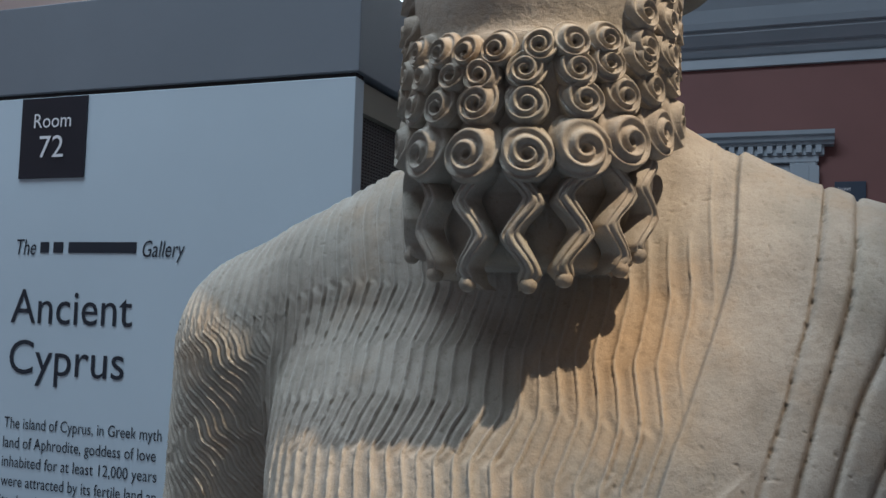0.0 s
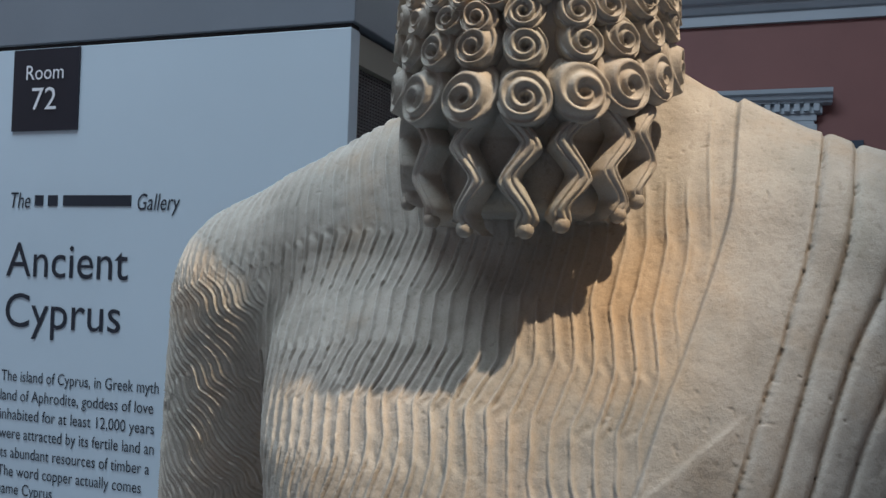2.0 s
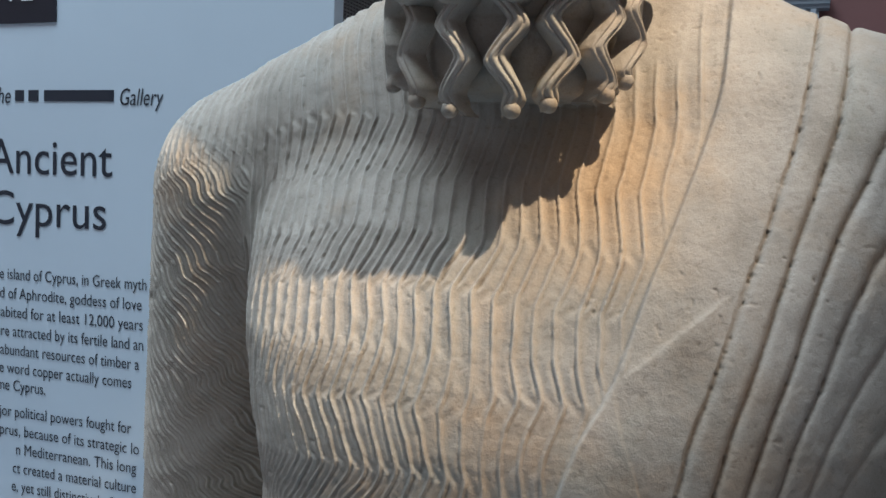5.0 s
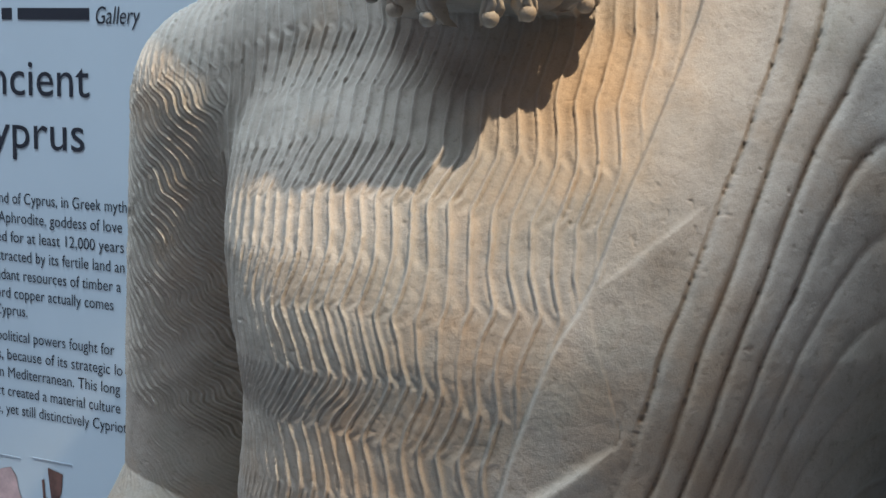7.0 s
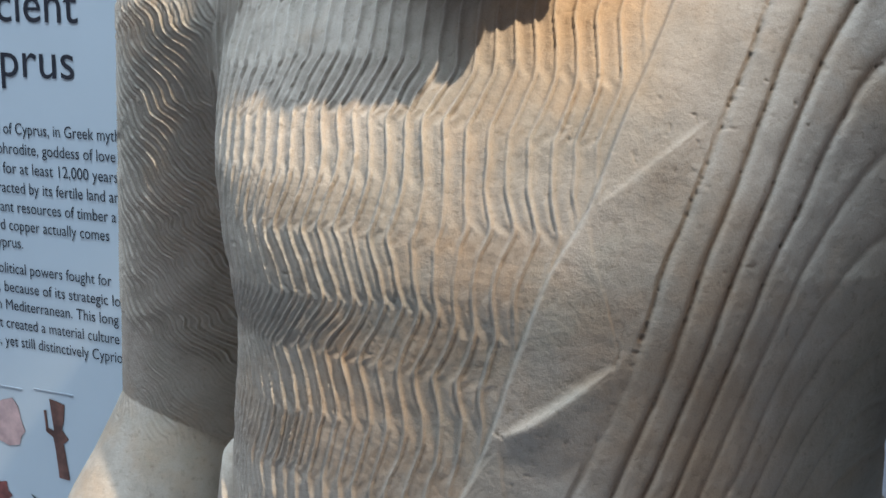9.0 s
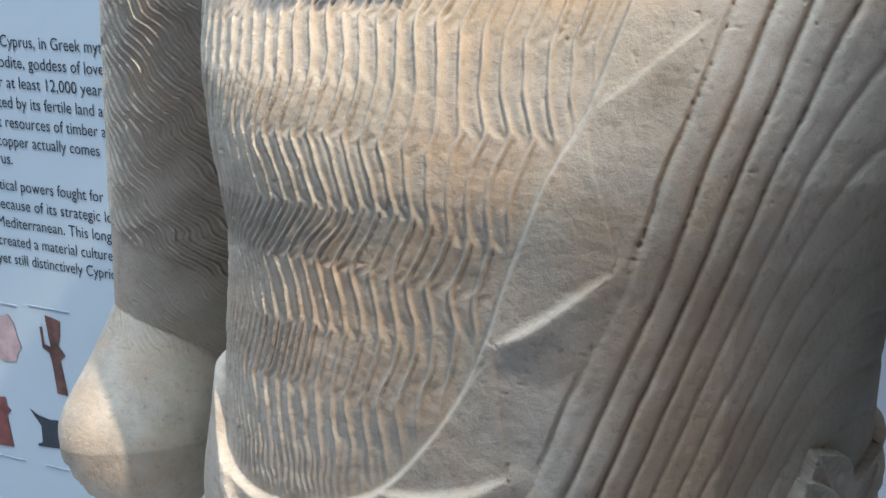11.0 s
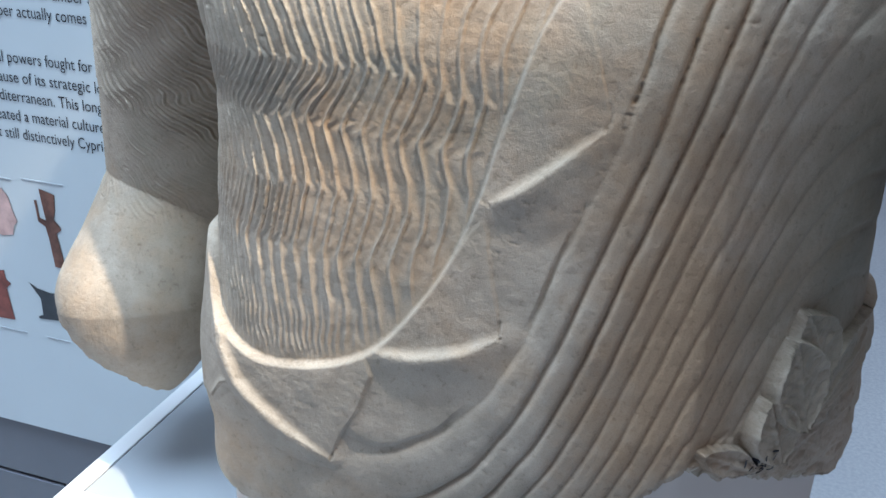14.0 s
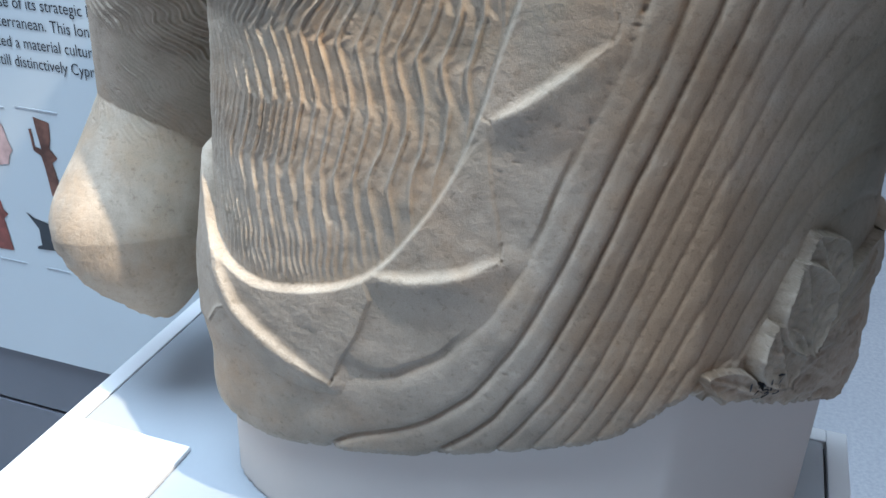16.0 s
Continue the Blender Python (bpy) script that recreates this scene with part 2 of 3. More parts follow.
slab("door_leaf", (-1.134, -0.02, WALL - 0.02, WALL + 0.01, 0.01, 2.455), MOULD, door)
tooth = None
for k in range(30):
    x = -1.297 + k * 0.0485
    if tooth is None:
        tooth = slab("dentil", (x, x + 0.028, WALL - 0.088, WALL - 0.060, 2.507, 2.546), MOULD, door)
    else:
        t2 = new("dentil", tooth.data)
        t2.parent, t2.location = door, (k * 0.0485, 0, 0)
wall_sign = tagged(new("wall_sign"), "small dark blue room sign with pale lettering on the red wall", "sign")
slab("board", (0.204, 0.356, WALL - 0.02, WALL, 2.14, 2.357), NAVY, wall_sign, bevel=0.002)
lettering("Ancient", 0.216, 0.282, 2.310, 0.020, WALL - 0.0215, CHALK, wall_sign)
lettering("Cyprus", 0.216, 0.278, 2.280, 0.020, WALL - 0.0215, CHALK, wall_sign)
lettering("72", 0.312, 0.346, 2.195, 0.034, WALL - 0.0215, CHALK, wall_sign)

# ---- partition with the text panel ----
PY, PX, PT = 1.24, -0.614, 1.952
case = tagged(new("partition_case"), "pale blue museum partition with printed text, grey fascia and dark base", "display case")
panel = slab("text_panel", (-2.6, PX, PY, PY + 0.03, 0.44, PT), PANEL, case, bevel=0.0015)
slab("shadow_gap", (-2.6, PX - 0.002, PY + 0.004, PY + 0.03, PT, PT + 0.007), SHADOWGAP, case)
slab("fascia", (-2.6, PX + 0.006, PY - 0.002, 2.6, PT + 0.007, 2.115), FASCIA, case, bevel=0.002)
slab("base", (-2.6, PX - 0.004, PY + 0.012, 2.6, 0.306, 0.434), SLATE, case, bevel=0.002)
slab("base_gap", (-2.6, PX - 0.010, PY + 0.02, 2.6, 0.298, 0.306), SHADOWGAP, case)
slab("kick_board", (-2.6, PX - 0.004, PY + 0.012, 2.6, 0.0, 0.298), SLATE, case, bevel=0.002)
slab("core", (-2.6, PX - 0.07, PY + 0.03, 2.6, 0.434, PT), OLIVE, case)
for z0, z1 in ((1.905, PT), (1.745, 1.775), (0.44, 0.50)):
    slab("rail", (PX - 0.07, PX - 0.006, PY + 0.03, 2.6, z0, z1), OLIVE, case)
slab("back_board", (PX - 0.068, PX - 0.03, PY + 0.03, 2.6, 0.50, 1.745), OLIVE, case)
bm = bmesh.new()
for k in range(24):
    box(bm, PX - 0.022, PX - 0.019, PY + 0.03, 2.6, 1.776 + k * 0.0054, 1.7785 + k * 0.0054)
for k in range(130):
    box(bm, PX - 0.0225, PX - 0.0185, PY + 0.035 + k * 0.0104, PY + 0.0378 + k * 0.0104, 1.775, 1.905)
part("mesh_screen", bm, WIRE, case, "fine dark wire mesh over the case top")
sign = tagged(new("room_sign"), "square black room sign with white lettering", "sign")
slab("board", (-1.252, -1.112, PY - 0.003, PY, 1.811, PT - 0.002), BLACK, sign)
lettering("Room", -1.2225, -1.143, 1.898, 0.0245, PY - 0.0045, CHALK, sign)
lettering("72", -1.2085, -1.1565, 1.8465, 0.0375, PY - 0.0045, CHALK, sign)
ON = PY - 0.0012
lettering("The", -1.2475, -1.205, 1.6805, 0.0265, ON, INK, panel, 0.2)
lettering("Gallery", -0.985, -0.9035, 1.6780, 0.0265, ON, INK, panel, 0.2)
for x0, x1 in ((-1.196, -1.178), (-1.168, -1.148), (-1.136, -0.998)):
    slab("print_bar", (x0, x1, ON, PY, 1.684, 1.702), INK, panel)
lettering("Ancient", -1.2515, -0.9985, 1.5645, 0.0575, ON, INK, panel)
lettering("Cyprus", -1.2490, -1.0095, 1.4790, 0.0570, ON, INK, panel)
for words, x0, x1, z in (("The island of Cyprus, in Greek myth", -1.2515, -0.9300, 1.3870), ("land of Aphrodite, goddess of love", -1.2515, -0.9390, 1.3545), ("inhabited for at least 12,000 years", -1.2515, -0.9360, 1.3225),
                         ("were attracted by its fertile land an", -1.2515, -0.9350, 1.2905), ("its abundant resources of timber a", -1.2515, -0.9420, 1.2585), ("The word copper actually comes", -1.2515, -0.9566, 1.2275),
                         ("name Cyprus.", -1.2515, -1.1287, 1.1980), ("Major political powers fought for", -1.2515, -0.9555, 1.1535), ("Cyprus, because of its strategic lo", -1.2515, -0.9400, 1.1210),
                         ("n Mediterranean. This long", -1.1900, -0.9450, 1.0895), ("ct created a material culture", -1.1970, -0.9450, 1.0570), ("e, yet still distinctively Cypriot", -1.1990, -0.9320, 1.0255)):
    lettering(words, x0, x1, z, 0.0185, ON, INK, panel)
# printed pictures of museum pieces, with captions too small to read
def outline(name, points, material, label):
    bm = bmesh.new()
    for y in (ON, PY):
        bm.faces.new([bm.verts.new((x, y, z)) for x, z in points])
    return part(name, bm, material, panel, label)


outline("picture", [(-1.190, 0.925), (-1.172, 0.930), (-1.160, 0.915), (-1.155, 0.890), (-1.148, 0.872), (-1.157, 0.862), (-1.162, 0.845), (-1.185, 0.840), (-1.215, 0.850), (-1.215, 0.915)], PINKCLAY, "printed picture of a pale pink carved piece")
outline("picture", [(-1.093, 0.941), (-1.062, 0.934), (-1.065, 0.905), (-1.070, 0.888), (-1.056, 0.872), (-1.068, 0.862), (-1.064, 0.840), (-1.058, 0.797), (-1.080, 0.798), (-1.085, 0.850), (-1.089, 0.872),
                    (-1.103, 0.880), (-1.106, 0.918), (-1.101, 0.919), (-1.099, 0.887), (-1.086, 0.884), (-1.089, 0.905)], CLAY, "printed picture of a brown clay figurine")
outline("picture", [(-1.220, 0.765), (-1.196, 0.770), (-1.194, 0.752), (-1.185, 0.745), (-1.196, 0.735), (-1.188, 0.672), (-1.225, 0.670)], REDCLAY, "printed picture of a red clay piece")
outline("picture", [(-1.144, 0.757), (-1.128, 0.747), (-1.100, 0.742), (-1.085, 0.745), (-1.085, 0.690), (-1.132, 0.686), (-1.133, 0.690), (-1.122, 0.695), (-1.122, 0.728)], BRONZE, "printed picture of a dark bronze stand")
for x0, x1, z in ((-1.126, -1.042, 0.9525), (-1.23, -1.150, 0.9475), (-1.225, -1.165, 0.6480), (-1.12, -1.07, 0.648)):
    slab("print_bar", (x0, x1, ON, PY, z, z + 0.0024), GREYINK, panel)

# ---- plinth ----
PZ = 0.852
plinth = tagged(new("plinth"), "white square museum plinth with a dark groove round its top", "plinth")
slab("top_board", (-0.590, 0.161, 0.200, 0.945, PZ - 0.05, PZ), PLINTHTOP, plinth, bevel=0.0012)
slab("core", (-0.600, 0.171, 0.190, 0.955, 0.02, PZ - 0.012), SHADOWGAP, plinth)
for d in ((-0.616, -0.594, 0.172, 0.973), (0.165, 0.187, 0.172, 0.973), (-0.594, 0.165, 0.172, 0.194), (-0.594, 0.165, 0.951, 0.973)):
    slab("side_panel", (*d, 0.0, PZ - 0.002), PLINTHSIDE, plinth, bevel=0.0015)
card = tagged(slab("label_card", (-0.588, -0.457, 0.48, 0.692, PZ, PZ + 0.006), CARD, bevel=0.0012), "blank white label card lying on the plinth", "card")

# ---- the statue's form, as a field that is negative inside ----
BODY = np.array([  # height, middle across, half width, front, back
    (0.90, -0.133, 0.278, 0.640, 0.92), (0.98, -0.134, 0.290, 0.632, 0.93), (1.08, -0.138, 0.288, 0.624, 0.94), (1.20, -0.139, 0.270, 0.628, 0.95),
    (1.32, -0.142, 0.262, 0.634, 0.95), (1.37, -0.149, 0.267, 0.630, 0.95), (1.42, -0.154, 0.271, 0.637, 0.95), (1.50, -0.155, 0.290, 0.662, 0.95), (1.57, -0.155, 0.300, 0.694, 0.94),
    (1.63, -0.155, 0.280, 0.725, 0.93), (1.69, -0.160, 0.215, 0.752, 0.90), (1.74, -0.170, 0.126, 0.772, 0.88), (1.785, -0.200, 0.08, 0.78, 0.87), (1.90, -0.230, 0.06, 0.79, 0.86)])
SLACK = np.array([(0.90, 0.010), (0.98, 0.012), (1.08, 0.014), (1.20, 0.016), (1.32, 0.009), (1.40, 0.0)])  # how far the waist falls back under the chest


SOFT = [(0.014 * k, w / 16) for k, w in ((-3, 1), (-2, 2), (-1, 3), (0, 4), (1, 3), (2, 2), (3, 1))]


BREAK, BREAK_FACE = np.array((-0.635, 0.75, 1.052)), np.array((-0.66, -0.12, -0.74))


def blend(a, b, k):
    h = np.clip(0.5 + 0.5 * (b - a) / k, 0, 1)
    return b + (a - b) * h - k * h * (1 - h)


def bone(p, a, b, ra, rb):
    """Distance to a tapered limb from a to b."""
    a, b = np.array(a), np.array(b)
    ab = b - a
    h = np.clip(((p - a) @ ab) / (ab @ ab), 0, 1)
    return np.linalg.norm(p - a - h[:, None] * ab, axis=1) - (ra + (rb - ra) * h)


def egg(p, c, r):
    q = (p - np.array(c)) / np.array(r)
    k = np.linalg.norm(q, axis=1)
    return (k - 1) * k * 1.0 / np.maximum(np.linalg.norm(q / np.array(r), axis=1), 1e-6)


def trunk(p):
    z = p[:, 2]
    cx, a, f, r = (sum(w * np.interp(z + o, BODY[:, 0], BODY[:, i]) for o, w in SOFT) for i in (1, 2, 3, 4))
    b = (r - f) / 2
    back = 0.85 * np.maximum(p[:, 0] - 0.01, 0) * np.clip((1.40 - z) / 0.22, 0, 1)  # hollow beside the bent arm
    n = 2.3 + 1.5 * np.clip((1.60 - z) / 0.16, 0, 1) * (p[:, 0] < cx)  # squarer flank beside the hanging arm
    k = ((np.abs(p[:, 0] - cx) / a) ** n + (np.abs(p[:, 1] - back - (f + r) / 2) / b) ** n) ** (1 / n)
    return (k - 1) * b


FOOT = np.array([(-0.50, 0.952), (-0.39, 0.953), (-0.332, 0.952), (-0.286, 0.959), (-0.233, 0.971), (-0.186, 0.982), (-0.143, 0.999), (-0.089, 1.017), (-0.051, 1.032),
                 (-0.028, 1.048), (-0.003, 1.073), (0.011, 1.086), (0.048, 1.060), (0.076, 1.038), (0.106, 1.019), (0.143, 0.982), (0.25, 0.97)])


def forearm(p):
    d = bone(p, (-0.548, 0.900, 1.20), (-0.566, 0.800, 1.04), 0.074, 0.088)
    d = blend(d, bone(p, (-0.566, 0.800, 1.04), (-0.556, 0.788, 0.98), 0.082, 0.044), 0.02)
    cut = (p - BREAK) @ BREAK_FACE
    return np.maximum(d, cut)


def sleeve(p):
    d = bone(p, (-0.490, 0.840, 1.560), (-0.550, 0.886, 1.12), 0.102, 0.092)
    return np.maximum(d, (p - np.array((-0.62, 0.84, 1.158))) @ np.array((-0.195, -0.098, -0.976)))


def beard(p):
    d = egg(p, (-0.195, 0.748, 1.87), (0.112, 0.118, 0.165))
    z = p[:, 2]
    half = np.interp(z, (1.60, 1.64, 1.690, 1.703, 1.76, 1.80, 1.84, 2.0), (0.074, 0.079, 0.081, 0.093, 0.096, 0.098, 0.104, 0.104))
    k = np.sqrt(((p[:, 0] + 0.197) / half) ** 2 + ((p[:, 1] - 0.735) / half) ** 2)
    jaw = -blend((1 - k) * half, -(1.637 - z - 0.15 * np.maximum(p[:, 1] - 0.70, 0)), 0.02)
    jaw = np.maximum(jaw, z - 1.80)
    return blend(d, jaw, 0.02)


def form(p):
    d = trunk(p)
    d = blend(d, sleeve(p), 0.028)
    d = blend(d, bone(p, (0.195, 0.800, 1.555), (0.270, 0.745, 1.20), 0.108, 0.095), 0.045)
    d = blend(d, bone(p, (-0.41, 0.83, 1.622), (-0.25, 0.83, 1.672), 0.075, 0.09), 0.05)
    d = blend(d, bone(p, (0.11, 0.83, 1.600), (-0.08, 0.83, 1.606), 0.077, 0.082), 0.04)
    d = blend(d, bone(p, (-0.226, 0.815, 1.60), (-0.230, 0.81, 1.95), 0.100, 0.092), 0.014)
    d = np.minimum(d, egg(p, (-0.135, 0.885, 1.935), (0.075, 0.06, 0.05)))
    d = np.minimum(d, egg(p, (-0.200, 0.775, 2.005), (0.118, 0.150, 0.118)))
    d = np.minimum(d, forearm(p))
    d = np.minimum(d, beard(p))
    return np.maximum(d, np.interp(p[:, 0], FOOT[:, 0], FOOT[:, 1] + 0.002) * np.where(p[:, 0] < -0.46, 0, 1) - p[:, 2])

# ---- the carving on the statue: heights over the form, by place across (x) and up (z) ----
def haze(x, z, size, seed, rounds=1):
    """Smooth noise from -1 to 1 with lumps of that size."""
    out, amp, total = 0.0, 1.0, 0.0
    for k in range(rounds):
        table = np.random.RandomState(seed + k).uniform(-1, 1, (64, 64))
        u, v = x / size + 7.3, z / size + 3.1
        i, j = np.floor(u).astype(int), np.floor(v).astype(int)
        a, b = u - i, v - j
        a, b = a * a * (3 - 2 * a), b * b * (3 - 2 * b)
        at = lambda p, q: table[p % 64, q % 64]
        out = out + amp * ((at(i, j) * (1 - a) + at(i + 1, j) * a) * (1 - b) + (at(i, j + 1) * (1 - a) + at(i + 1, j + 1) * a) * b)
        total, amp, size = total + amp, amp * 0.55, size / 2.1
    return out / total


def step(v, a, b):
    t = np.clip((v - a) / (b - a), 0, 1)
    return t * t * (3 - 2 * t)


def curve(points, n=8):
    """A smooth line through a few points."""
    p = np.array(points, float)
    p = np.concatenate([2 * p[:1] - p[1:2], p, 2 * p[-1:] - p[-2:-1]])
    out = []
    for a, b, c, d in zip(p, p[1:], p[2:], p[3:]):
        for s in np.arange(n) / n:
            out.append(0.5 * (2 * b + (c - a) * s + (2 * a - 5 * b + 4 * c - d) * s ** 2 + (3 * b - a - 3 * c + d) * s ** 3))
    return np.array(out + [p[-2]])


def near_line(x, z, line):
    """Distance to a line, the side of it (plus: to the right of its run downwards), and how far along."""
    best, side, along = np.full(len(x), 9.0), np.zeros(len(x)), np.zeros(len(x))
    for k, (a, b) in enumerate(zip(line, line[1:])):
        e = b - a
        h = np.clip(((x - a[0]) * e[0] + (z - a[1]) * e[1]) / (e @ e), 0, 1)
        dx, dz = x - a[0] - h * e[0], z - a[1] - h * e[1]
        d = np.hypot(dx, dz)
        on = d < best
        best = np.where(on, d, best)
        side = np.where(on, np.sign(e[0] * dz - e[1] * dx), side)
        along = np.where(on, (k + h) / (len(line) - 1), along)
    return best, side, along


def in_plate(x, z, ring):
    """Signed distance to a closed outline, plus inside."""
    p = np.array(ring + ring[:1], float)
    d, _, _ = near_line(x, z, p)
    inside = np.zeros(len(x), bool)
    for a, b in zip(p, p[1:]):
        cross = (a[1] > z) != (b[1] > z)
        inside ^= cross & (x < (b[0] - a[0]) * (z - a[1]) / (b[1] - a[1] + 1e-12) + a[0])
    return np.where(inside, d, -d)


EDGE = curve([(-0.042, 1.76), (-0.042, 1.70), (-0.042, 1.65), (-0.051, 1.604), (-0.068, 1.541), (-0.082, 1.495), (-0.098, 1.437), (-0.118, 1.395), (-0.136, 1.336), (-0.151, 1.277),
              (-0.168, 1.232), (-0.189, 1.196), (-0.219, 1.157), (-0.254, 1.135), (-0.309, 1.120), (-0.338, 1.122), (-0.358, 1.132), (-0.371, 1.152), (-0.377, 1.178), (-0.39, 1.20), (-0.43, 1.215)], 3)
PLATES = [  # outline, how proud, lip of the hem under it, which stretch is hem, how softly it falls below
    ([(-0.040, 1.60), (0.004, 1.575), (-0.014, 1.531), (-0.019, 1.503), (-0.060, 1.466), (-0.091, 1.437), (-0.080, 1.50), (-0.066, 1.545)], 0.0012, 0.0034, (3, 6), 0.028),
    ([(-0.095, 1.437), (-0.090, 1.412), (-0.078, 1.381), (-0.067, 1.348), (-0.070, 1.336), (-0.101, 1.309), (-0.122, 1.291), (-0.139, 1.279), (-0.150, 1.282), (-0.134, 1.339), (-0.120, 1.395)], 0.0020, 0.0085, (4, 8), 0.036),
    ([(-0.142, 1.277), (-0.139, 1.255), (-0.133, 1.227), (-0.126, 1.199), (-0.125, 1.183), (-0.153, 1.167), (-0.187, 1.156), (-0.222, 1.151), (-0.224, 1.158), (-0.189, 1.198), (-0.168, 1.234)], 0.0026, 0.0090, (4, 8), 0.036),
    ([(-0.226, 1.150), (-0.221, 1.132), (-0.232, 1.099), (-0.247, 1.073), (-0.258, 1.044), (-0.283, 1.057), (-0.314, 1.075), (-0.341, 1.094), (-0.358, 1.120), (-0.366, 1.146), (-0.345, 1.127), (-0.309, 1.121), (-0.254, 1.137)], 0.0042, 0.0100, (4, 10), 0.026),
    ([(-0.369, 1.155), (-0.358, 1.120), (-0.345, 1.090), (-0.360, 1.083), (-0.378, 1.058), (-0.470, 1.030), (-0.480, 1.20), (-0.388, 1.20), (-0.376, 1.176)], 0.0050, 0.0040, (2, 5), 0.016)]
FOLD = (1.963, -3.852, 1.419, -0.862, 0.292, 11.805, -7.41, -1.26, 2.966, 12.48, 6.0, -2.5, -15.447, -1.83, -10.307)
LEAVES = [((0.076, 1.128), 0.046, 0.021, 1.80, 0.017), ((0.086, 1.156), 0.040, 0.018, 1.95, 0.012), ((0.063, 1.096), 0.034, 0.017, 1.85, 0.017), ((0.124, 1.122), 0.046, 0.024, 0.85, 0.010),
          ((0.036, 1.084), 0.028, 0.011, 2.40, 0.010)]


def tri(v):
    return 4 * np.abs(v - np.floor(v) - 0.5) - 1


def zigzag(runs, drift, soft):
    """Heights and sideways shifts of a crimped thread, from runs of (height where it ends, shift on the way down)."""
    z = np.array([r[0] for r in runs])
    x = np.cumsum([r[1] for r in runs])
    x = x - (x[-1] - drift) * (z[0] - z) / (z[0] - z[-1])
    at = np.linspace(z[-1], z[0], 600)
    fine = np.interp(at, z[::-1], x[::-1])
    n = max(1, int(soft / (at[1] - at[0])))
    pad = np.pad(fine, (n, n), mode="edge")
    return at, np.convolve(pad, np.ones(2 * n + 1) / (2 * n + 1), mode="valid")


CRIMP_OUTER = zigzag([(1.78, 0), (1.70, 0.004), (1.625, 0.013), (1.572, -0.016), (1.532, 0.003), (1.492, -0.018), (1.450, 0.005), (1.408, -0.012), (1.360, 0.021), (1.317, -0.023), (1.267, 0.015),
                      (1.222, -0.014), (1.16, 0.009), (1.0, 0.0)], -0.010, 0.005)
CRIMP_INNER = zigzag([(1.78, 0), (1.70, 0.000), (1.625, 0.006), (1.575, -0.006), (1.530, 0.007), (1.490, -0.012), (1.452, 0.003), (1.424, 0.009), (1.376, -0.015), (1.352, 0.006), (1.312, -0.013),
                      (1.285, 0.007), (1.245, -0.009), (1.16, 0.004), (1.0, 0.0)], -0.006, 0.005)


def pleat(w, lean, thin=0.085):
    """A thin crest at whole values of w with a narrow groove beside it, on the side that lean gives."""
    f = w - np.round(w)
    return np.exp(-(f / thin) ** 2) - 0.42 * np.exp(-((f - 0.17 * lean) / (thin * 1.15)) ** 2) + 0.22 * np.cos(2 * np.pi * (f - 0.35 * lean))


def folds_at(x, z):
    u, v = np.clip((x + 0.05) / 0.25, -1.5, 0.95), np.clip((z - 1.3) / 0.3, -1.2, 1.35)
    s, k = 0.0, 0
    for i in range(5):
        for j in range(5 - i):
            s = s + FOLD[k] * u ** i * v ** j
            k += 1
    return s


